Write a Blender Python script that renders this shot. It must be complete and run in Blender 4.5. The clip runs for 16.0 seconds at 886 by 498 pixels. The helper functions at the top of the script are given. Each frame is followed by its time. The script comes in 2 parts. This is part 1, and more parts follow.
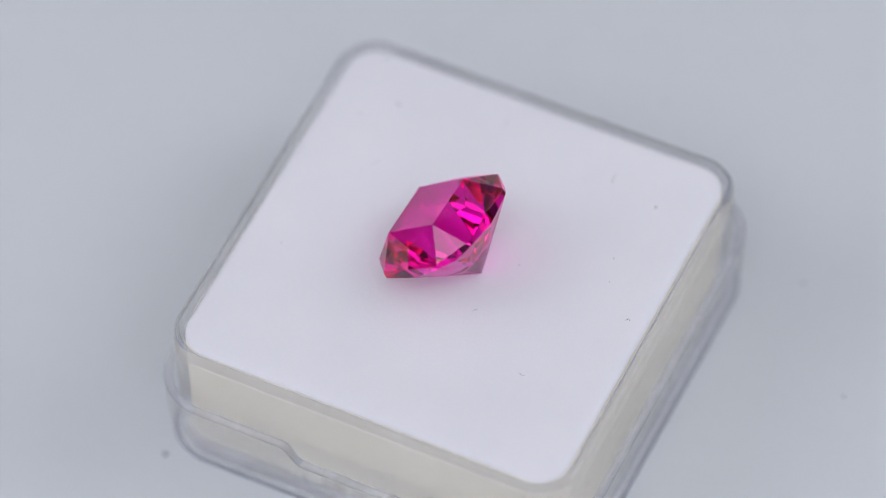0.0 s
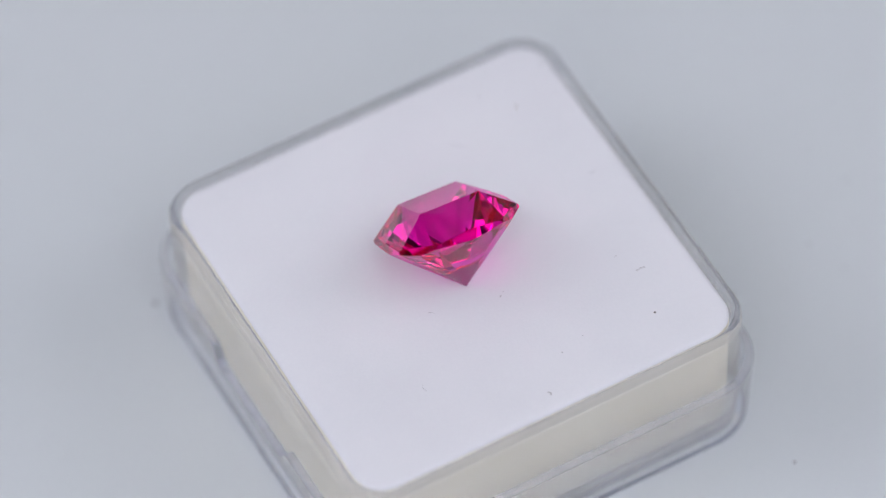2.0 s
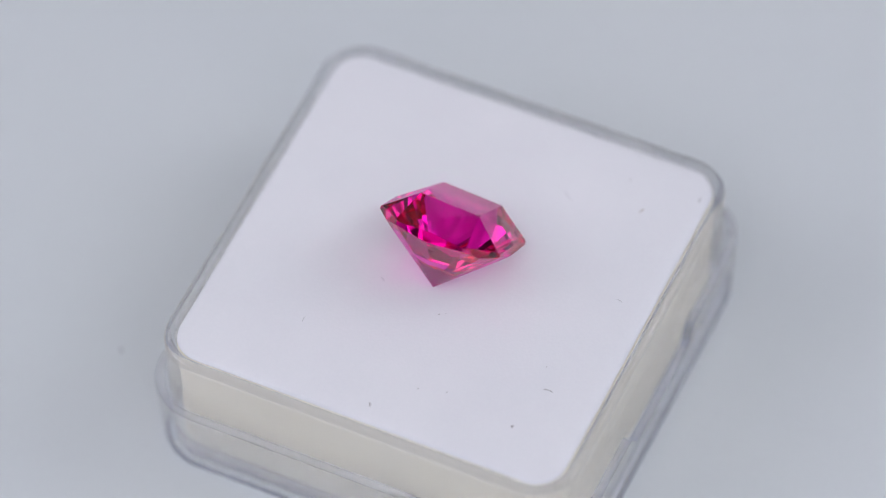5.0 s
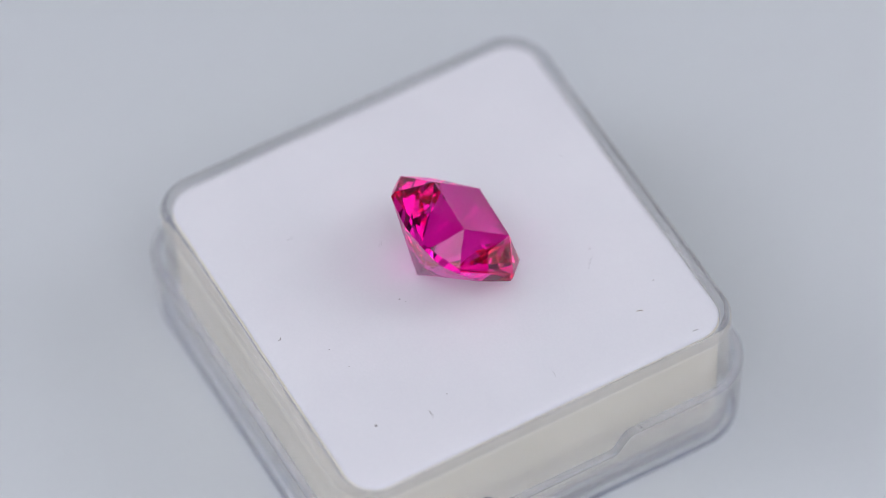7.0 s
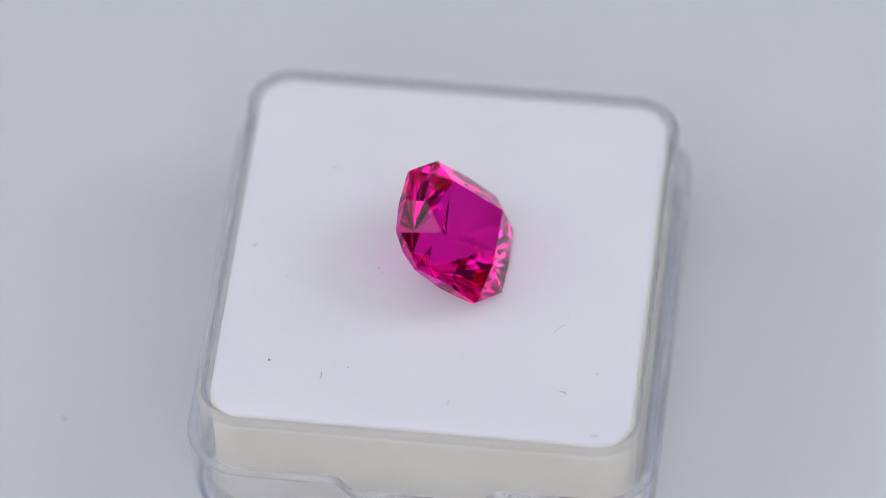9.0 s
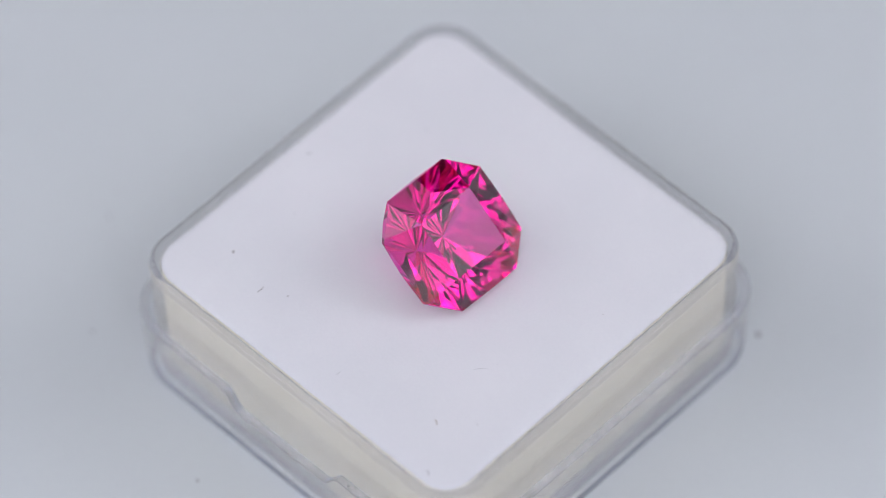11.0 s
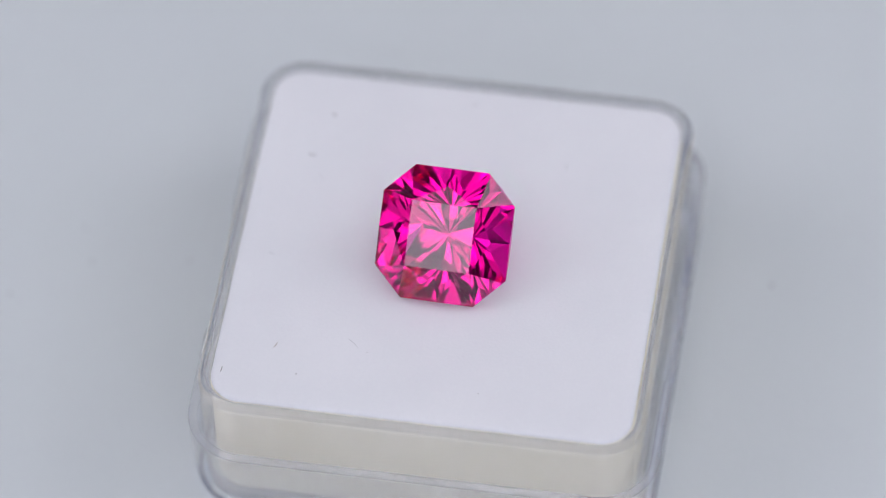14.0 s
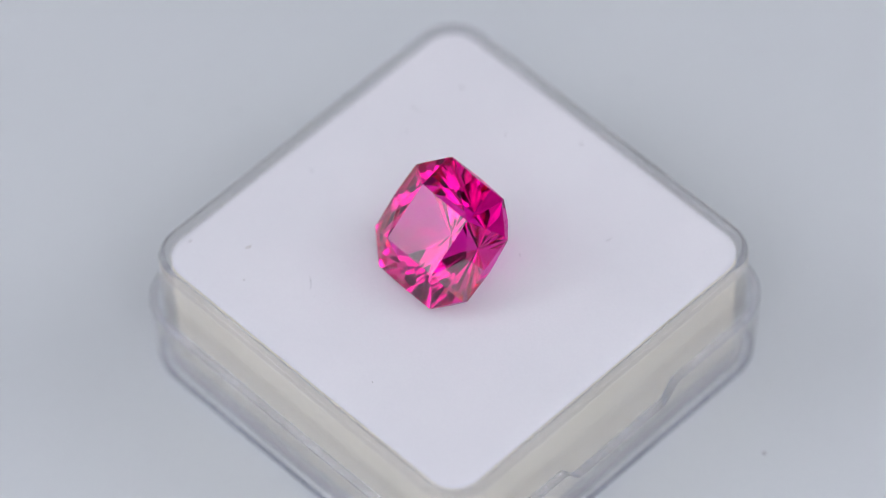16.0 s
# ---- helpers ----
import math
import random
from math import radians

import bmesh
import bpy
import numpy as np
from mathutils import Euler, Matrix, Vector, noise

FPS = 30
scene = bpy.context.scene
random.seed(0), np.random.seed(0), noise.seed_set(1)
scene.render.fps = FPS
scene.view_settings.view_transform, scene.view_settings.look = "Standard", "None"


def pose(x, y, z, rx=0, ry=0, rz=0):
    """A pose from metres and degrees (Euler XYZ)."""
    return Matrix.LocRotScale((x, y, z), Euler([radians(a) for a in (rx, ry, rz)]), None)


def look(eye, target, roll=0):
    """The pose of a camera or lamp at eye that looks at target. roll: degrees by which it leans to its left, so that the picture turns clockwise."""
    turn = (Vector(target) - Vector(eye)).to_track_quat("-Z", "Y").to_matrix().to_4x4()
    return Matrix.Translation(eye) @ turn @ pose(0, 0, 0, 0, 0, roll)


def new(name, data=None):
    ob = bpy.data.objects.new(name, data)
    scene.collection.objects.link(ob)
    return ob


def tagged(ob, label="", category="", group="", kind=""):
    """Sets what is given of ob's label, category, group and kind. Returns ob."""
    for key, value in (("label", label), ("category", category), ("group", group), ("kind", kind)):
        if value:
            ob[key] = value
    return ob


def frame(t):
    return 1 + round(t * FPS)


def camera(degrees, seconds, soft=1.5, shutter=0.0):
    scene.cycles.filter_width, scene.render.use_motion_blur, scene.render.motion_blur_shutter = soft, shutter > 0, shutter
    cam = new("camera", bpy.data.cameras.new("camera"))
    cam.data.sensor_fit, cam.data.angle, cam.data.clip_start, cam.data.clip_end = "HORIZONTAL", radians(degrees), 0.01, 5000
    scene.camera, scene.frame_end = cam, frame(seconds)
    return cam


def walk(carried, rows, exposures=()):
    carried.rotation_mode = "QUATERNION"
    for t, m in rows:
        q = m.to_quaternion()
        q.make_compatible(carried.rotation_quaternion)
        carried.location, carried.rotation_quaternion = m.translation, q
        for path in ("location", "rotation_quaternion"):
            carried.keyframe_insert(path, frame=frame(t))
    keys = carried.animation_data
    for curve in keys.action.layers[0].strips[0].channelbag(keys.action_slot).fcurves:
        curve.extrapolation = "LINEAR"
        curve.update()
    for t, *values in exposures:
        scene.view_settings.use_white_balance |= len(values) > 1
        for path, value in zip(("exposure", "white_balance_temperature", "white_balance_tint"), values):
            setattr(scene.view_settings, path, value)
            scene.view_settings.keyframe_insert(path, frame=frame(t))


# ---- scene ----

MM = 0.001
PAD_Z = 11.5          # the pad's top over the turntable, in millimetres
SECONDS = 16.0

# ---- camera ----
cam = camera(9.0, SECONDS, soft=0.6)
cam.data.dof.use_dof = True
cam.data.dof.focus_distance = 0.3815
cam.data.dof.aperture_fstop = 14.0
EYE, DOWN = Vector((-0.393, -229.401, 321.588)), radians(53.42)
still = look(EYE * MM, (EYE + 100 * Vector((0, math.cos(DOWN), -math.sin(DOWN)))) * MM, -2.13)
walk(cam, [(0.0, still), (SECONDS, still)])

# ---- light: a closed dim room and softboxes around and overhead, all added out of view ----
world = bpy.data.worlds.new("studio_air")
world.use_nodes = True
world.node_tree.nodes["Background"].inputs[0].default_value = (0.8, 0.87, 1.0, 1)
world.node_tree.nodes["Background"].inputs[1].default_value = 0.1
scene.world = world


FRONT, TOP, LOW = (4.45, 1.15), (1.7, 0.45), (1.8, 0.6)     # glow of the softboxes, middle and edge
scene.cycles.transparent_max_bounces = 64
scene.cycles.caustics_refractive, scene.cycles.caustics_reflective = True, True
scene.cycles.max_bounces, scene.cycles.transmission_bounces, scene.cycles.glossy_bounces = 24, 24, 16


# ---- materials ----
def material(name):
    m = bpy.data.materials.new(name)
    m.use_nodes = True
    nt = m.node_tree
    return m, nt, nt.nodes["Principled BSDF"]


def node(nt, kind, **values):
    n = nt.nodes.new(kind)
    for k, v in values.items():
        n.inputs[k].default_value = v
    return n


def coords(nt):
    return nt.nodes.new("ShaderNodeTexCoord").outputs["Object"]


def matte(name, low, high, scale, rough, bump, bump_scale, bump_size=0.0001, detail=6.0):
    """A matte surface: two scales of mottling and a fine relief."""
    m, nt, bsdf = material(name)
    xyz = coords(nt)
    big = node(nt, "ShaderNodeTexNoise", Scale=scale, Detail=detail)
    fine = node(nt, "ShaderNodeTexNoise", Scale=bump_scale, Detail=4.0)
    nt.links.new(xyz, big.inputs["Vector"])
    nt.links.new(xyz, fine.inputs["Vector"])
    mixed = node(nt, "ShaderNodeMath")
    mixed.operation = "MULTIPLY_ADD"
    mixed.inputs[1].default_value = 0.3
    nt.links.new(fine.outputs["Fac"], mixed.inputs[0])
    weak = node(nt, "ShaderNodeMath")
    weak.operation = "MULTIPLY"
    weak.inputs[1].default_value = 0.7
    nt.links.new(big.outputs["Fac"], weak.inputs[0])
    nt.links.new(weak.outputs[0], mixed.inputs[2])
    ramp = nt.nodes.new("ShaderNodeValToRGB")
    ramp.color_ramp.elements[0].position, ramp.color_ramp.elements[1].position = 0.3, 0.7
    ramp.color_ramp.elements[0].color, ramp.color_ramp.elements[1].color = (*low, 1), (*high, 1)
    nt.links.new(mixed.outputs[0], ramp.inputs["Fac"])
    nt.links.new(ramp.outputs["Color"], bsdf.inputs["Base Color"])
    bsdf.inputs["Roughness"].default_value = rough
    b = node(nt, "ShaderNodeBump", Strength=bump, Distance=bump_size)
    nt.links.new(fine.outputs["Fac"], b.inputs["Height"])
    nt.links.new(b.outputs["Normal"], bsdf.inputs["Normal"])
    return m


def clear(name, colour, ior, rough=0.0, bump=0.0, bump_scale=300.0):
    m, nt, bsdf = material(name)
    bsdf.inputs["Base Color"].default_value = (*colour, 1)
    bsdf.inputs["Roughness"].default_value = rough
    bsdf.inputs["IOR"].default_value = ior
    bsdf.inputs["Transmission Weight"].default_value = 1.0
    if bump:
        fine = node(nt, "ShaderNodeTexNoise", Scale=bump_scale, Detail=3.0)
        nt.links.new(coords(nt), fine.inputs["Vector"])
        b = node(nt, "ShaderNodeBump", Strength=bump, Distance=0.0001)
        nt.links.new(fine.outputs["Fac"], b.inputs["Height"])
        nt.links.new(b.outputs["Normal"], bsdf.inputs["Normal"])
    return m


PLATTER = matte("white_platter", (0.62, 0.675, 0.695), (0.66, 0.71, 0.725), 25.0, 0.55, 0.05, 2500.0)
FOAM_TOP = matte("white_foam_sheet", (0.765, 0.79, 0.825), (0.815, 0.835, 0.865), 120.0, 0.9, 0.25, 5000.0, 0.00003)
FOAM_SIDE = matte("cream_foam", (0.86, 0.83, 0.67), (0.91, 0.885, 0.745), 160.0, 0.95, 0.5, 2600.0)


def moulded(name, colour, bent, piped=0.0, wave=0.05):
    """Clear moulded plastic: bends and mirrors a share of the light, lets the rest straight through its thin walls;
    a further share scatters white to imitate light piped inside the plastic."""
    m = clear(name, colour, 1.49, 0.0, wave, 500.0)
    nt = m.node_tree
    straight = nt.nodes.new("ShaderNodeBsdfTransparent")
    straight.inputs["Color"].default_value = (*colour, 1)
    body = nt.nodes.new("ShaderNodeMixShader")
    body.inputs["Fac"].default_value = bent
    nt.links.new(straight.outputs[0], body.inputs[1])
    nt.links.new(nt.nodes["Principled BSDF"].outputs[0], body.inputs[2])
    if piped:
        dull = node(nt, "ShaderNodeBsdfTranslucent", Color=(0.9, 0.9, 0.92, 1))
        matt = node(nt, "ShaderNodeBsdfDiffuse", Color=(0.9, 0.9, 0.92, 1))
        both = nt.nodes.new("ShaderNodeMixShader")
        nt.links.new(dull.outputs[0], both.inputs[1])
        nt.links.new(matt.outputs[0], both.inputs[2])
        brightened = nt.nodes.new("ShaderNodeMixShader")
        brightened.inputs["Fac"].default_value = piped
        nt.links.new(body.outputs[0], brightened.inputs[1])
        nt.links.new(both.outputs[0], brightened.inputs[2])
        body = brightened
    nt.links.new(body.outputs[0], nt.nodes["Material Output"].inputs["Surface"])
    return m


def sapphire(through_colour, inner_colour, ior):
    """Deep coloured crystal: light is tinted where it enters, leaves and is mirrored inside; the skin mirrors white."""
    m = bpy.data.materials.new("pink_sapphire")
    m.use_nodes = True
    nt = m.node_tree
    nt.nodes.remove(nt.nodes["Principled BSDF"])
    bend = node(nt, "ShaderNodeBsdfRefraction", Color=(*through_colour, 1), Roughness=0.0, IOR=ior)
    gloss = node(nt, "ShaderNodeBsdfGlossy", Roughness=0.0)
    fres = node(nt, "ShaderNodeFresnel", IOR=ior)
    tint = nt.nodes.new("ShaderNodeValToRGB")
    tint.color_ramp.elements[0].position, tint.color_ramp.elements[1].position = 0.25, 0.8
    tint.color_ramp.elements[0].color, tint.color_ramp.elements[1].color = (1, 1, 1, 1), (*inner_colour, 1)
    nt.links.new(fres.outputs[0], tint.inputs["Fac"])
    nt.links.new(tint.outputs["Color"], gloss.inputs["Color"])
    mix = nt.nodes.new("ShaderNodeMixShader")
    nt.links.new(fres.outputs[0], mix.inputs["Fac"])
    nt.links.new(bend.outputs[0], mix.inputs[1])
    nt.links.new(gloss.outputs[0], mix.inputs[2])
    nt.links.new(mix.outputs[0], nt.nodes["Material Output"].inputs["Surface"])
    return m


ROOM = matte("grey_room_paint", (0.28, 0.28, 0.285), (0.32, 0.32, 0.325), 6.0, 0.9, 0.1, 400.0)
DARK_CLOTH = matte("black_cloth", (0.015, 0.015, 0.016), (0.03, 0.03, 0.03), 40.0, 0.9, 0.2, 900.0)
PLASTIC = moulded("clear_polystyrene", (0.99, 0.99, 0.998), 0.34)
# rim tint puts the grey of refracted dark surroundings into the colour
PLASTIC_EDGE = moulded("polystyrene_rim_shade", (0.925, 0.93, 0.975), 0.62, 0.0, 0.12)
# the tint paints in the dark blue-grey band along the lid's foot
PLASTIC_BASE = moulded("polystyrene_base_shade", (0.80, 0.83, 0.94), 0.5)
# dark tint drawing the shaded line on the lip's bevels and notch slopes
PLASTIC_LINE = moulded("polystyrene_shade_line", (0.66, 0.67, 0.72), 0.6)
# white scatter in the material stands in for light piped up to the lip
PLASTIC_LIP = moulded("polystyrene_lip_piped_light", (0.98, 0.98, 0.99), 0.3, 0.25)
GEM = sapphire((0.92, 0.10, 0.69), (0.96, 0.36, 0.73), 1.765)
DUST = matte("dark_dust", (0.14, 0.13, 0.13), (0.24, 0.22, 0.22), 3000.0, 0.9, 0.1, 9000.0)
STRAW = matte("brown_lint", (0.26, 0.21, 0.15), (0.36, 0.29, 0.22), 3000.0, 0.9, 0.1, 9000.0)
BLACK = matte("black_dust", (0.02, 0.02, 0.02), (0.04, 0.04, 0.04), 3000.0, 0.9, 0.1, 9000.0)
GREY = matte("grey_dust", (0.42, 0.44, 0.46), (0.50, 0.52, 0.54), 3000.0, 0.9, 0.1, 9000.0)


# ---- mesh helpers (millimetres in, metres out) ----
def part(name, bm, mat, parent=None, label="", smooth=False, more=(), choose=None, flip=True):
    if flip:
        bmesh.ops.recalc_face_normals(bm, faces=bm.faces)
    if more:
        for f in bm.faces:
            f.normal_update()
            f.material_index = choose(f.calc_center_median(), f.normal)
    for v in bm.verts:
        v.co *= MM
    me = bpy.data.meshes.new(name)
    for f in bm.faces:
        f.smooth = smooth
    bm.to_mesh(me)
    if smooth:
        me.set_sharp_from_angle(angle=radians(35))
    bm.free()
    me.materials.append(mat)
    for extra in more:
        me.materials.append(extra)
    ob = new(name, me)
    if parent:
        ob.parent = parent
    if label:
        tagged(ob, label)
    return ob


def ring(half, rad, z, straight=44, corner=12):
    """A rounded square as a list of points, the same count for every size."""
    pts = []
    for k in range(4):
        turn = Matrix.Rotation(k * math.pi / 2, 3, "Z")
        for i in range(straight):
            pts.append(turn @ Vector((half, (half - rad) * (2 * i / straight - 1), z)))
        for i in range(corner):
            a = i / corner * math.pi / 2
            pts.append(turn @ Vector((half - rad + rad * math.cos(a), half - rad + rad * math.sin(a), z)))
    return pts


def loft(rings):
    """Skin the rings from first to last and close both ends."""
    bm = bmesh.new()
    rows = [[bm.verts.new(p) for p in r] for r in rings]
    n = len(rows[0])
    for a, b in zip(rows, rows[1:]):
        for i in range(n):
            bm.faces.new((a[i], a[(i + 1) % n], b[(i + 1) % n], b[i]))
    bm.faces.new(list(reversed(rows[0])))
    bm.faces.new(rows[-1])
    return bm


def rim_rings(outer, inner, rad, z, round_by=0.25, steps=5):
    """Rings over a rim from the outside to the inside, with rounded edges."""
    out = []
    for i in range(steps):
        a = i / (steps - 1) * math.pi / 2
        d = round_by * (1 - math.cos(a))
        out.append((outer - d, rad - d, z - round_by * (1 - math.sin(a))))
    for i in range(steps):
        a = (1 - i / (steps - 1)) * math.pi / 2
        d = round_by * (1 - math.cos(a))
        out.append((inner + d, rad - (outer - inner) + d, z - round_by * (1 - math.sin(a))))
    return out


# ---- setting ----
def slab(name, size, centre, mat):
    bm = bmesh.new()
    bmesh.ops.create_cube(bm, size=1.0)
    for v in bm.verts:
        v.co = Vector((v.co.x * size[0] + centre[0], v.co.y * size[1] + centre[1], v.co.z * size[2] + centre[2]))
    return tagged(part(name, bm, mat), kind="structure")


def setting():
    # unseen room added around the table; its grey gives the gem dark reflections
    z0 = -15.0
    paint = "unseen plain grey painted wall closing the scene"
    tagged(slab("floor", (2600, 1900, 20), (0, -250, z0 - 10), PLATTER), "white tabletop under the turntable")
    tagged(slab("wall_north", (2600, 20, 1300), (0, 690, z0 + 650), ROOM), paint)
    tagged(slab("wall_south", (2600, 20, 1300), (0, -1190, z0 + 650), ROOM), paint)
    tagged(slab("wall_west", (20, 1860, 1300), (-1290, -250, z0 + 650), ROOM), paint)
    tagged(slab("wall_east", (20, 1860, 1300), (1290, -250, z0 + 650), ROOM), paint)
    tagged(slab("ceiling", (2600, 1900, 20), (0, -250, z0 + 1310), ROOM), "unseen plain grey painted ceiling closing the scene")


# ---- softboxes: a dark housing and a cloth diffuser that glows most in its middle ----
LAMP = (0.93, 0.905, 1.0)


def diffuser_cloth(name, middle, edge):
    m = bpy.data.materials.new(name)
    m.use_nodes = True
    nt = m.node_tree
    nt.nodes.remove(nt.nodes["Principled BSDF"])
    fall = nt.nodes.new("ShaderNodeTexGradient")
    fall.gradient_type = "QUADRATIC_SPHERE"
    spread = nt.nodes.new("ShaderNodeMapping")
    spread.inputs["Location"].default_value = (-0.5, -0.5, 0)
    nt.links.new(nt.nodes.new("ShaderNodeTexCoord").outputs["Generated"], spread.inputs["Vector"])
    wide = nt.nodes.new("ShaderNodeVectorMath")
    wide.operation = "MULTIPLY"
    wide.inputs[1].default_value = (1.35, 1.35, 0.0)
    nt.links.new(spread.outputs[0], wide.inputs[0])
    nt.links.new(wide.outputs[0], fall.inputs["Vector"])
    power = nt.nodes.new("ShaderNodeMath")
    power.operation = "MULTIPLY_ADD"
    power.inputs[1].default_value, power.inputs[2].default_value = middle - edge, edge
    nt.links.new(fall.outputs["Fac"], power.inputs[0])
    glow = node(nt, "ShaderNodeEmission", Color=(*LAMP, 1))
    nt.links.new(power.outputs[0], glow.inputs["Strength"])
    nt.links.new(glow.outputs[0], nt.nodes["Material Output"].inputs["Surface"])
    return m


def make_softbox(eye, target, sx, sy, middle, edge, label):
    """A rectangular softbox at eye, in millimetres, facing target."""
    box = tagged(new("softbox"), label, "softbox")
    bm = bmesh.new()
    hx, hy = sx / 2, sy / 2
    front = [bm.verts.new((x, y, 4)) for x, y in ((-hx, -hy), (hx, -hy), (hx, hy), (-hx, hy))]
    back = [bm.verts.new((x * 0.35, y * 0.35, 110)) for x, y in ((-hx, -hy), (hx, -hy), (hx, hy), (-hx, hy))]
    for i in range(4):
        bm.faces.new((front[i], front[(i + 1) % 4], back[(i + 1) % 4], back[i]))
    bm.faces.new(back)
    bm.faces.new(list(reversed(front)))
    part("housing", bm, DARK_CLOTH, box, "black fabric housing")
    bm = bmesh.new()
    bmesh.ops.create_cube(bm, size=1.0)
    for v in bm.verts:
        v.co = Vector((v.co.x * (sx - 12), v.co.y * (sy - 12), v.co.z * 2 + 1))
    part("diffuser", bm, diffuser_cloth("diffuser_cloth", middle, edge), box, "glowing white diffuser cloth")
    # the rod that holds it from the ceiling
    m = look([c * MM for c in eye], [c * MM for c in target])
    foot = m @ Vector((0, 0, 0.1))
    bm = bmesh.new()
    up = m.to_3x3().inverted() @ Vector((0, 0, 1))
    reach = (1.2855 - foot.z) / MM
    tilt = up.to_track_quat("Z", "Y").to_matrix().to_4x4()
    bmesh.ops.create_cone(bm, cap_ends=True, segments=16, radius1=8, radius2=8, depth=reach,
                          matrix=Matrix.Translation(Vector((0, 0, 100)) + up * reach / 2) @ tilt)
    part("rod", bm, DARK_CLOTH, box, "black hanging rod")
    box.matrix_world = look([c * MM for c in eye], [c * MM for c in target])
    return box


# ---- turntable ----
def turned_disc(prof, n=128):
    """A solid of revolution from (radius, z) pairs, closed at both ends."""
    bm = bmesh.new()
    rows = [[bm.verts.new((r * math.cos(2 * math.pi * i / n), r * math.sin(2 * math.pi * i / n), z)) for i in range(n)]
            for r, z in prof]
    for a, b in zip(rows, rows[1:]):
        for i in range(n):
            bm.faces.new((a[i], a[(i + 1) % n], b[(i + 1) % n], b[i]))
    bm.faces.new(list(reversed(rows[0])))
    bm.faces.new(rows[-1])
    return bm


def make_turntable():
    table = tagged(new("turntable"), "smooth white round turntable platter with dust specks", "turntable")
    part("platter", turned_disc([(118, -6), (119.4, -5.6), (120, -4.6), (120, -2), (119.4, -0.6), (118, 0)]), PLATTER, table, "smooth white platter")
    part("base", turned_disc([(102, -15), (104, -14.4), (105, -13), (105, -6.02)]), PLATTER, table, "low white drum under the platter")
    return table


# ---- the box ----
BOX_TURN = 63.6
BOX_X, BOX_Y = 0.44, -0.16
LIP_Z, FLOOR_T, RIM_UP, WIDE = 6.75, 0.3, 0.1, 1.008


def widened(rings):
    """The box is a little wider than it is deep."""
    for pts in rings:
        for p in pts:
            p.x *= WIDE
    return rings


def notch(y):
    """How far the lid's lip dips at y along its two notched sides."""
    a = abs(y)
    if a < 4.1:
        return 1.5
    if a > 5.6:
        return 0.0
    u = (5.6 - a) / 1.5
    return 1.5 * u * u * (3 - 2 * u)


def make_box():
    box = tagged(new("gem_box"), "square clear plastic gem box standing in its upturned lid", "gem box")
    # the lid lies open side up below the tray; two of its sides have a thumb notch
    base, outer, inner, rad = 15.86, 16.1, 15.44, 4.1
    prof = [(base - 0.8, rad - 1.0, 0.02), (base - 0.55, rad - 0.75, 0.07), (base - 0.3, rad - 0.5, 0.22),
            (base - 0.12, rad - 0.32, 0.5), (base - 0.02, rad - 0.22, 0.85), (base + 0.06, rad - 0.14, 1.9), (outer - 0.03, rad - 0.03, 5.0)]
    prof += rim_rings(outer, inner, rad, LIP_Z, 0.05, 2)
    prof += [(inner - 0.03, rad - 0.7, 5.0), (base - 0.7, rad - 0.9, 0.7), (base - 1.0, rad - 1.2, FLOOR_T)]
    rings = []
    for half, r, z in prof:
        pts = ring(half, r, z, straight=150)
        if z > 5.2:
            for p in pts:
                if abs(p.x) > 14.0:
                    p.z -= notch(p.y)
                # the notch floor of one side is chipped and rough
                if p.x < -14.0 and abs(p.y) < 4.6:
                    p.z += 0.10 * noise.noise(p * 2.3) + 0.07 * noise.noise(p * 6.0)
                    p.x += 0.08 * noise.noise(p * 4.0 + Vector((7, 0, 0)))
        rings.append(pts)
    # base and line faces carry painted-in shade, the lip painted-in brightness
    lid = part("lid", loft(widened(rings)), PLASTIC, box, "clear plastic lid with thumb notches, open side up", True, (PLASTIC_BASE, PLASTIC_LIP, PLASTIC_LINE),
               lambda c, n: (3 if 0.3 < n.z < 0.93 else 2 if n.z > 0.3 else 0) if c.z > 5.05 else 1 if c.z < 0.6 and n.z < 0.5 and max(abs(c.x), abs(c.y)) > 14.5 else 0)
    # the tray
    outer, inner, rad = 15.18, 14.42, 3.1
    top = PAD_Z + RIM_UP
    prof = [(outer - 0.9, rad - 0.9, FLOOR_T + 0.02), (outer - 0.5, rad - 0.5, FLOOR_T + 0.12),
            (outer - 0.15, rad - 0.15, FLOOR_T + 0.45), (outer - 0.08, rad - 0.08, FLOOR_T + 1.2),
            (outer - 0.04, rad - 0.04, top - 3.5), (outer, rad, top - 0.6)]
    prof += rim_rings(outer, inner, rad, top, 0.36, 6)
    prof += [(inner, rad - 0.8, top - 1.2), (inner - 0.05, rad - 0.85, 1.0), (inner - 0.25, rad - 1.05, 0.68)]
    rings = [ring(*p, straight=150) for p in prof]
    for pts in rings:
        for p in pts:
            if p.z > top - 0.5:     # knocks and moulding waves along the rim
                p.z += 0.025 * noise.noise(p * 0.7) + 0.02 * noise.noise(p * 4.0)
                d = 0.03 * noise.noise(p * 2.5 + Vector((0, 0, 9))) / 15
                p.x, p.y = p.x * (1 + d), p.y * (1 + d)
    tray = part("tray", loft(widened(rings)), PLASTIC, box, "clear plastic tray with a rounded rim", True, (PLASTIC_EDGE,),
                lambda c, n: 1 if c.z > top - 0.6 else 0)
    lid.visible_shadow = tray.visible_shadow = False    # clear walls: no shadow, in place of the light they would pass
    return box


DENT = 0.46


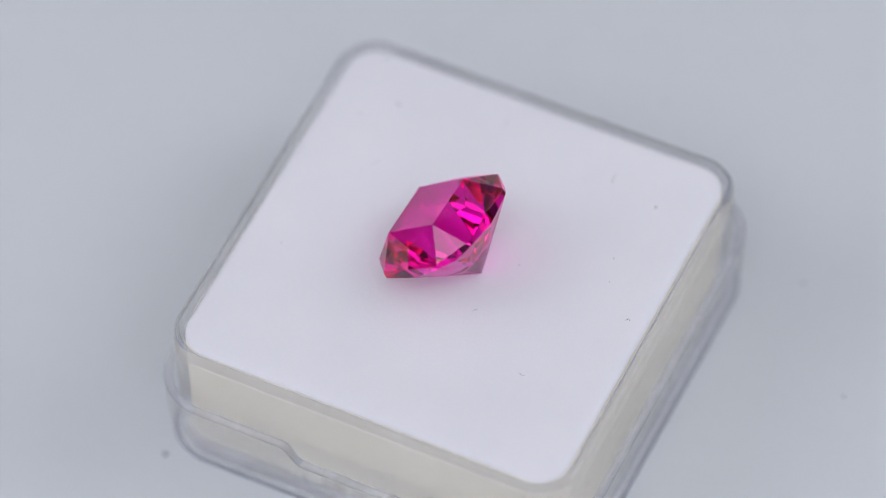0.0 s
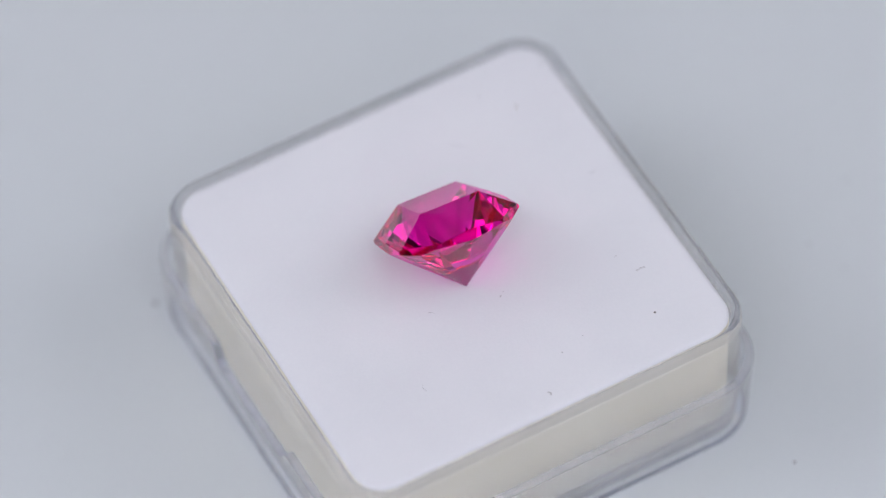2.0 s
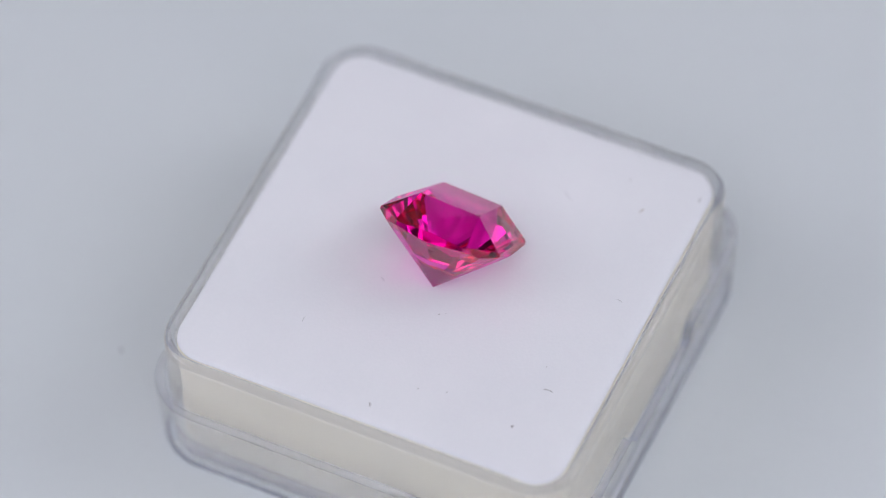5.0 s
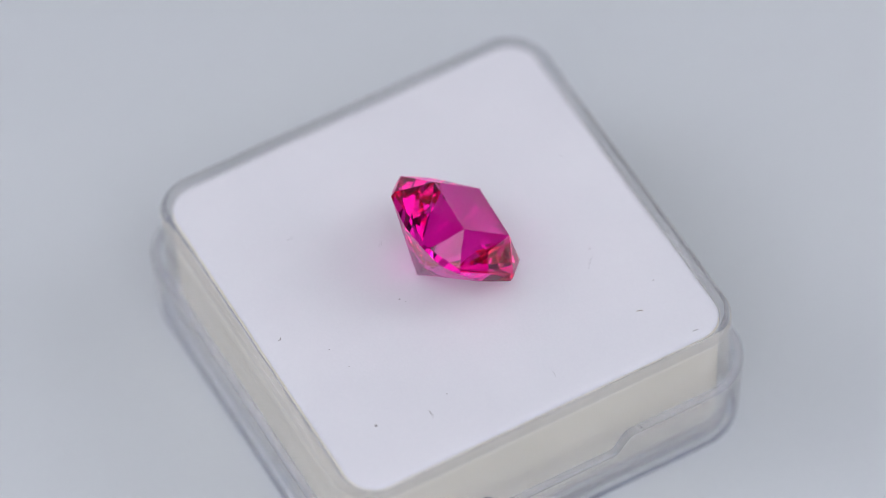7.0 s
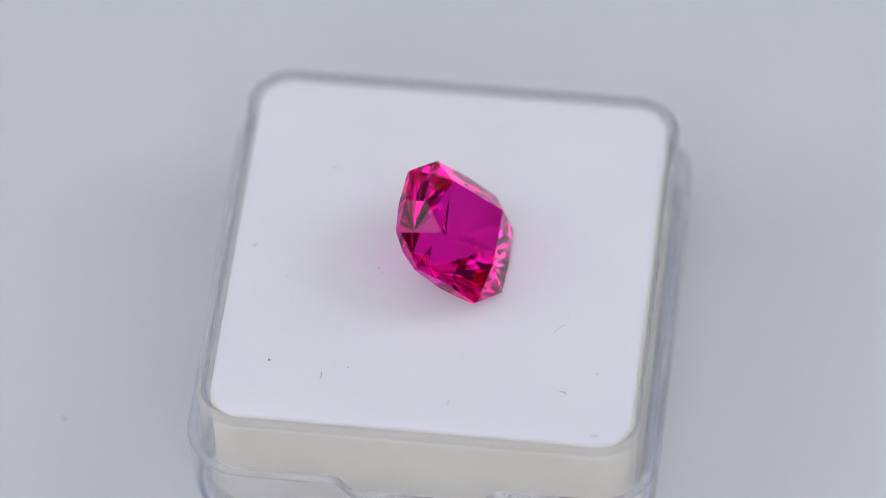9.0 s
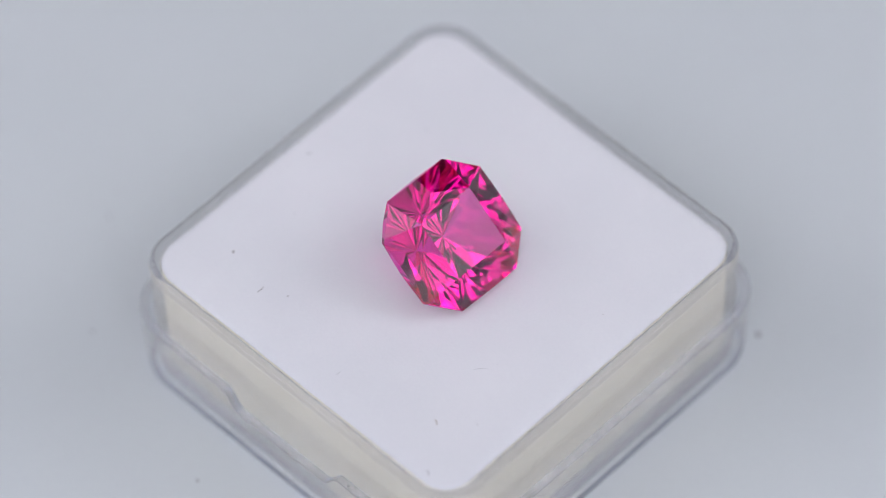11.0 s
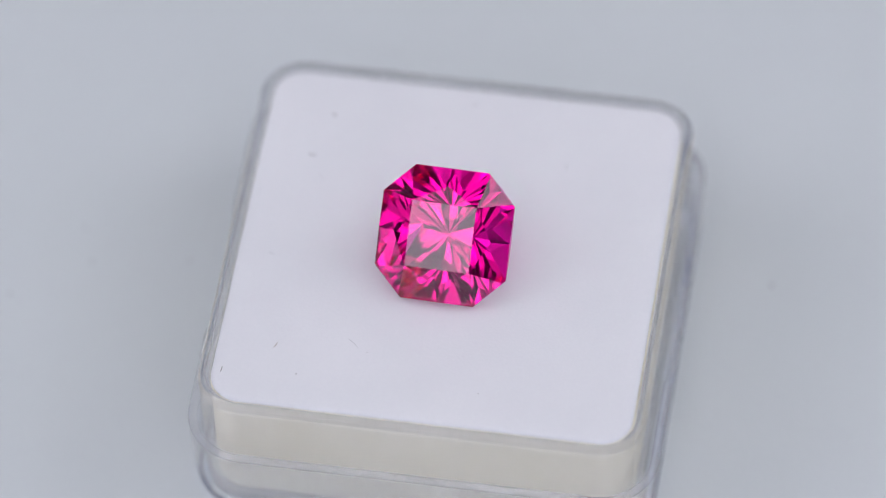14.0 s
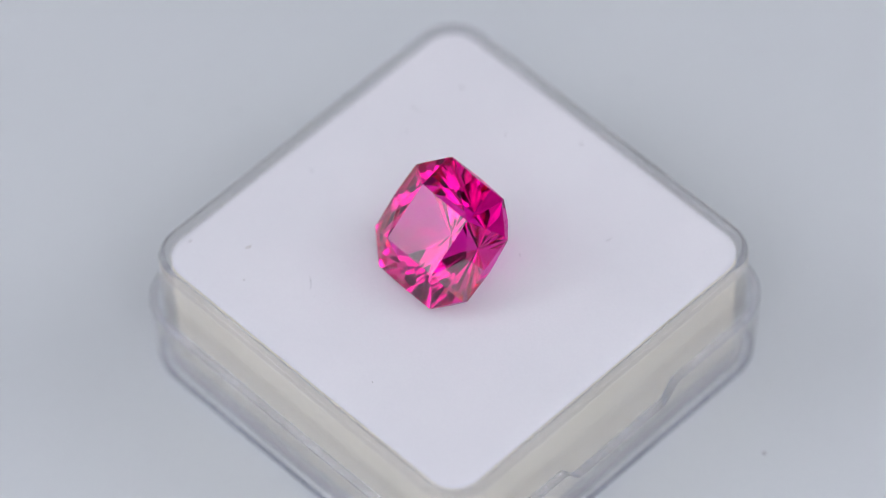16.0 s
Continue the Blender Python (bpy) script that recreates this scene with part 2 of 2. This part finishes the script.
def dented(half, rad, z):
    """Rings from the rim of a sheet to its middle, dented to clear the stone where the camera's view places it."""
    out = []
    for u in (0.92, 0.84, 0.75, 0.66, 0.57, 0.48, 0.38, 0.28, 0.18, 0.08):
        pts = ring(half * u, min(rad + (0.92 - u) * 3 * u, 0.8 * half * u), z, straight=150, corner=16)
        for p in pts:
            p.z -= DENT * math.exp(-(p.x * p.x + p.y * p.y) / 50)
        out.append(pts)
    return out


def make_foam():
    foam = tagged(new("foam_insert"), "cream foam insert with a white top in the clear tray", "foam insert")
    h, r = 14.3, 2.2
    prof = [(h - 0.3, r - 0.3, 0.72), (h - 0.05, r - 0.05, 1.05), (h, r, PAD_Z - 0.5), (h - 0.05, r - 0.05, PAD_Z - 0.28)]
    rings = [ring(*p, straight=150, corner=16) for p in prof]
    for pts in rings[1:3]:
        for p in pts:
            d = 0.03 * noise.noise(p * 0.5)
            p.x, p.y = p.x + d, p.y + d
    part("foam_body", loft(widened(rings + dented(h - 1.0, r - 0.5, PAD_Z - 0.28))), FOAM_SIDE, foam, "cream foam block", True)
    prof = [(h - 0.05, r - 0.05, PAD_Z - 0.275), (h - 0.02, r - 0.02, PAD_Z - 0.2), (h - 0.1, r - 0.1, PAD_Z - 0.12),
            (h - 0.3, r - 0.25, PAD_Z - 0.05), (h - 0.6, r - 0.4, PAD_Z - 0.015), (h - 1.0, r - 0.5, PAD_Z)]
    rings = [ring(*p, straight=150, corner=16) for p in prof]
    for pts in rings[1:4]:
        for p in pts:
            d = 0.02 * noise.noise(p * 1.7) + 0.02 * noise.noise(p * 5.0)
            p.x, p.y = p.x * (1 + d / 14), p.y * (1 + d / 14)
    under = list(reversed(dented(h - 1.0, r - 0.5, PAD_Z - 0.275)))
    part("top_sheet", loft(widened(under + rings + dented(h - 1.0, r - 0.5, PAD_Z))), FOAM_TOP, foam, "soft white top layer", True)
    return foam


# ---- the stone: half-spaces cut one after another from a block ----
STONE_W, STONE_L, STONE_CUT, TABLE_W, CROWN_H, GIRDLE_H, PAV_H = 9.07, 9.16, 2.02, 4.44, 1.73, 0.5, 4.35


def make_stone():
    bm = bmesh.new()
    bmesh.ops.create_cube(bm, size=30.0)

    def cut(azimuth, angle, point):
        """Take away all beyond a plane; angle is from the horizontal, negative for the pavilion."""
        a, e = radians(azimuth), radians(abs(angle))
        n = Vector((math.sin(e) * math.cos(a), math.sin(e) * math.sin(a), math.copysign(math.cos(e), angle)))
        geom = list(bm.verts) + list(bm.edges) + list(bm.faces)
        bmesh.ops.bisect_plane(bm, geom=geom, dist=1e-5, plane_co=Vector(point), plane_no=n, clear_outer=True)
        rim = [e for e in bm.edges if e.is_boundary]
        if rim:
            bmesh.ops.holes_fill(bm, edges=rim, sides=0)

    h = STONE_W / 2
    corner = (2 * h - STONE_CUT) / math.sqrt(2)
    cut(0, 0.0, (0, 0, CROWN_H))
    for k in range(4):
        a = 90 * k
        cx, cy = math.cos(radians(a)), math.sin(radians(a))
        dx, dy = math.cos(radians(a + 45)), math.sin(radians(a + 45))
        cut(a, 90, (h * cx, h * cy, 0))
        cut(a + 45, 90, (corner * dx, corner * dy, 0))
        # crown: a pair of facets on each side meeting in a ridge, a star facet above it, and the corner facets
        half, up = TABLE_W / 2, 0.1
        top = half * (1 + math.tan(radians(6)))
        fall = (CROWN_H - up) / (h - top)
        for s in (-6, 6):
            cut(a + s, math.degrees(math.atan(fall / math.cos(radians(6)))), (h * cx, h * cy, up))
        apex = half + 0.5 * (h - half)
        star = fall * (apex - top) / (apex - half)
        cut(a, math.degrees(math.atan(star)), (half * cx, half * cy, CROWN_H))
        cut(a + 45, math.degrees(math.atan2(CROWN_H, corner - TABLE_W / math.sqrt(2))), (corner * dx, corner * dy, 0))
    culet = (0, 0, -GIRDLE_H - PAV_H)
    # pavilion: many narrow facets down to the culet, and a steeper tier below the girdle
    for k in range(4):
        for s in (-1, 1):
            cut(90 * k + 4 * s, -42.3, culet)
            cut(90 * k + 13 * s, -41.5, culet)
            cut(90 * k + 45 + 6 * s, -40.3, culet)
            b = radians(90 * k + 22.5 * s)
            cut(90 * k + 22.5 * s, -41.3, (3.0 * math.cos(b), 3.0 * math.sin(b), culet[2] + 2.62))
    # breaks half way up the pavilion
    for k in range(4):
        for s in (-1, 1):
            b = radians(90 * k + 9 * s)
            cut(90 * k + 9 * s, -43.4, (2.4 * math.cos(b), 2.4 * math.sin(b), culet[2] + 2.4 * 0.9065))
            b = radians(90 * k + 45 + 13 * s)
            cut(90 * k + 45 + 13 * s, -42.2, (2.7 * math.cos(b), 2.7 * math.sin(b), culet[2] + 2.7 * 0.842))
    for k in range(4):
        for s in (-1, 1):
            end = Matrix.Rotation(radians(90 * k), 3, "Z") @ Vector((h, s * (h - STONE_CUT), -0.4))
            cut(90 * k + 6 * s, -46.5, end)
            end = Matrix.Rotation(radians(90 * k + 45), 3, "Z") @ Vector((corner, s * STONE_CUT / math.sqrt(2), -0.4))
            cut(90 * k + 45 + 8 * s, -44.5, end)
    bmesh.ops.remove_doubles(bm, verts=bm.verts, dist=0.004)
    for v in bm.verts:
        v.co.y *= STONE_L / STONE_W
    bmesh.ops.recalc_face_normals(bm, faces=bm.faces)
    gem = tagged(new("gemstone"), "magenta-pink faceted square gemstone with cut corners, resting tilted", "gemstone")

    def zone(f):
        f.normal_update()
        return "crown" if f.normal.z > 0.05 else "pavilion" if f.normal.z < -0.05 else "girdle"
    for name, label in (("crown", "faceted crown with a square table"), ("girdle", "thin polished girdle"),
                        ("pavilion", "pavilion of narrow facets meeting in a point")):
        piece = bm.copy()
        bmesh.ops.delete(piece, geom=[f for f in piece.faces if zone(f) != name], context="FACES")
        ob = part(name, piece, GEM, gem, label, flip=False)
        ob.visible_shadow = False    # clear crystal: shadow switched off to stand in for transmitted light
    bm.free()
    return gem


# ---- dust ----
def make_specks(name, spots, z, mat, label, lift=None):
    """Flat grains of dust: (x, y, radius) in millimetres on a surface at z, raised by lift(x, y)."""
    rnd = random.Random(5)
    bm = bmesh.new()
    for x, y, r in spots:
        m = Matrix.Translation((x, y, z + 0.25 * r + (lift(x, y) if lift else 0.0))) @ Matrix.Rotation(rnd.random() * 6, 4, "Z") @ Matrix.Diagonal((1.0, 0.6 + 0.5 * rnd.random(), 0.5, 1))
        made = bmesh.ops.create_icosphere(bm, subdivisions=1, radius=r, matrix=m)
        for v in made["verts"]:
            v.co += Vector((rnd.uniform(-.2, .2) * r, rnd.uniform(-.2, .2) * r, 0))
    return tagged(part(name, bm, mat), label, "dust", kind="stuff")


def make_fibre(x, y, turn, length, bend, thick, mat, label):
    """A short bent hair lying on the pad."""
    bm = bmesh.new()
    n, rows = 10, []
    for i in range(n + 1):
        u = i / n - 0.5
        c = Vector((u * length, bend * length * (0.25 - u * u) * (1 + u), thick + 0.03 * math.sin(u * 7) ** 2))
        t = 0.75 * thick * (1 - 0.6 * abs(2 * u) ** 3)
        rows.append([bm.verts.new(c + Vector((0, t * math.cos(a), t * math.sin(a)))) for a in (0, 1.57, 3.14, 4.71)])
    for a, b in zip(rows, rows[1:]):
        for i in range(4):
            bm.faces.new((a[i], a[(i + 1) % 4], b[(i + 1) % 4], b[i]))
    bm.faces.new(rows[0])
    bm.faces.new(rows[-1])
    return part("lint_fibre", bm, mat), pose(x * MM, y * MM, PAD_Z * MM, 0, 0, turn), label


setting()
# softboxes are unseen additions, set by the gem's reflections and the brightness needed
make_softbox((-205, -440, 700), (0, 0, 10), 270, 700, FRONT[0], FRONT[1], "unseen narrow black softbox hanging beside the lens")
make_softbox((245, -440, 700), (0, 0, 10), 270, 700, FRONT[0], FRONT[1], "unseen narrow black softbox hanging beside the lens")
make_softbox((-690, -30, 570), (0, 0, 10), 720, 700, FRONT[0], FRONT[1], "unseen large black softbox added at the side of the table")
make_softbox((690, 0, 570), (0, 0, 10), 640, 700, FRONT[0], FRONT[1], "unseen large black softbox added at the side of the table")
# added low in front to brighten the box's near walls
make_softbox((0, -620, 190), (0, 0, 20), 900, 300, LOW[0], LOW[1], "unseen low wide black softbox added in front of the table")
make_softbox((0, 200, 860), (0, 0, 10), 900, 480, TOP[0], TOP[1], "unseen small black softbox added overhead")
MOVING = []
MOVING.append((make_turntable(), Matrix()))
MOVING.append((make_box(), pose(BOX_X * MM, BOX_Y * MM, 0, 0, 0, BOX_TURN)))
MOVING.append((make_foam(), pose(BOX_X * MM, BOX_Y * MM, 0, 0, 0, BOX_TURN)))
stone_pose = pose(-0.502 * MM, 0.42 * MM, (PAD_Z + 3.3) * MM, 0, 0, 149.87) @ pose(0, 0, 0, 0, 40.17, 0) @ pose(0, 0, 0, 0, 0, 91.92)
MOVING.append((make_stone(), stone_pose))
MOVING.append((make_specks("pad_dust", [(14.3, 3.87, 0.09), (4.8, -0.8, 0.045), (11.3, -0.44, 0.035), (9.5, 6.35, 0.045),
    (-6.1, 12.74, 0.045), (-5.9, 7.65, 0.03), (-11.5, 1.56, 0.03), (10.9, -2.38, 0.04), (12.2, -5.67, 0.055), (4.73, -0.34, 0.03)],
    PAD_Z, DUST, "dark dust specks on the white foam pad"), Matrix()))
MOVING.append((make_specks("platter_dust", [(-20.05, -7.9, 0.27), (-1.36, -23.24, 0.16), (24.9, 5.5, 0.17), (14.9, 28.2, 0.15), (18.9, 21.5, 0.13), (13.6, 15.3, 0.17),
    (15.7, 21.9, 0.14), (27.2, -4.35, 0.16)], 0.0, GREY, "grey dust specks on the white turntable"), Matrix()))
BOX_POSE = pose(BOX_X * MM, BOX_Y * MM, 0, 0, 0, BOX_TURN)
MOVING.append((make_specks("lip_dust", [(15.95, 6.4, 0.085), (15.72, 6.8, 0.04), (15.9, 0.96, 0.05), (15.85, -9.2, 0.035)], LIP_Z, BLACK,
    "black dust specks on the clear lid's edge", lambda x, y: -notch(y)), BOX_POSE))
MOVING.append((make_specks("foam_side_dust", [(14.4, 6.47, 0.06), (14.4, 6.3, 0.045), (14.4, 9.88, 0.04), (-14.4, -0.8, 0.06), (-14.4, 3.4, 0.04),
    (-5.94, 14.32, 0.05), (-3.17, 14.32, 0.035)], 9.0, DUST, "dark specks on the cream foam's side",
    lambda x, y: 0.3 if x > 14 else -3.6 if x < -14 else -1.3), BOX_POSE))
for args in ((-3.35, 13.4, 130, 0.5, 0.5, 0.036, STRAW, "short brown curl of lint on the foam pad"),
             (1.68, -4.6, 20, 0.45, 0.5, 0.022, GREY, "faint grey hair on the foam pad"),
             (4.83, -9.98, 150, 0.55, 0.5, 0.022, GREY, "faint grey hair on the foam pad"),
             (11.5, 6.35, 60, 0.7, 0.4, 0.025, DUST, "fine dark hair on the foam pad"),
             (4.2, 11.45, 55, 0.5, 0.4, 0.022, GREY, "faint grey hair on the foam pad"),
             (-4.95, 8.37, 200, 1.1, 0.3, 0.018, GREY, "long faint hair on the foam pad"),
             (-4.14, 17.45, 147, 0.5, 0.2, 0.028, DUST, "fine dark hair at the foam pad's corner"),
             (12.05, -5.65, 30, 0.3, 0.3, 0.03, DUST, "tiny dark hair on the foam pad")):
    ob, m, label = make_fibre(*args)
    tagged(ob, label, "lint", "lint on the pad")
    MOVING.append((ob, m))


def turned(t):
    """The turntable's turn in degrees at t seconds: a steady clockwise turn with small offsets fitted to the camera's
    view.
    """
    knots = (0, 2, 4, 6.5, 9, 11.5, 13.5, 16)
    off = (-1.02, 0.161, 0.276, 0.7, 1.05, -0.4, -0.545, -0.286)
    return -18.131 * t + float(np.interp(t, knots, off))


def motions():
    for ob, base in MOVING:
        walk(ob, [(t / 2, pose(0, 0, 0, 0, 0, turned(t / 2)) @ base) for t in range(33)])


motions()
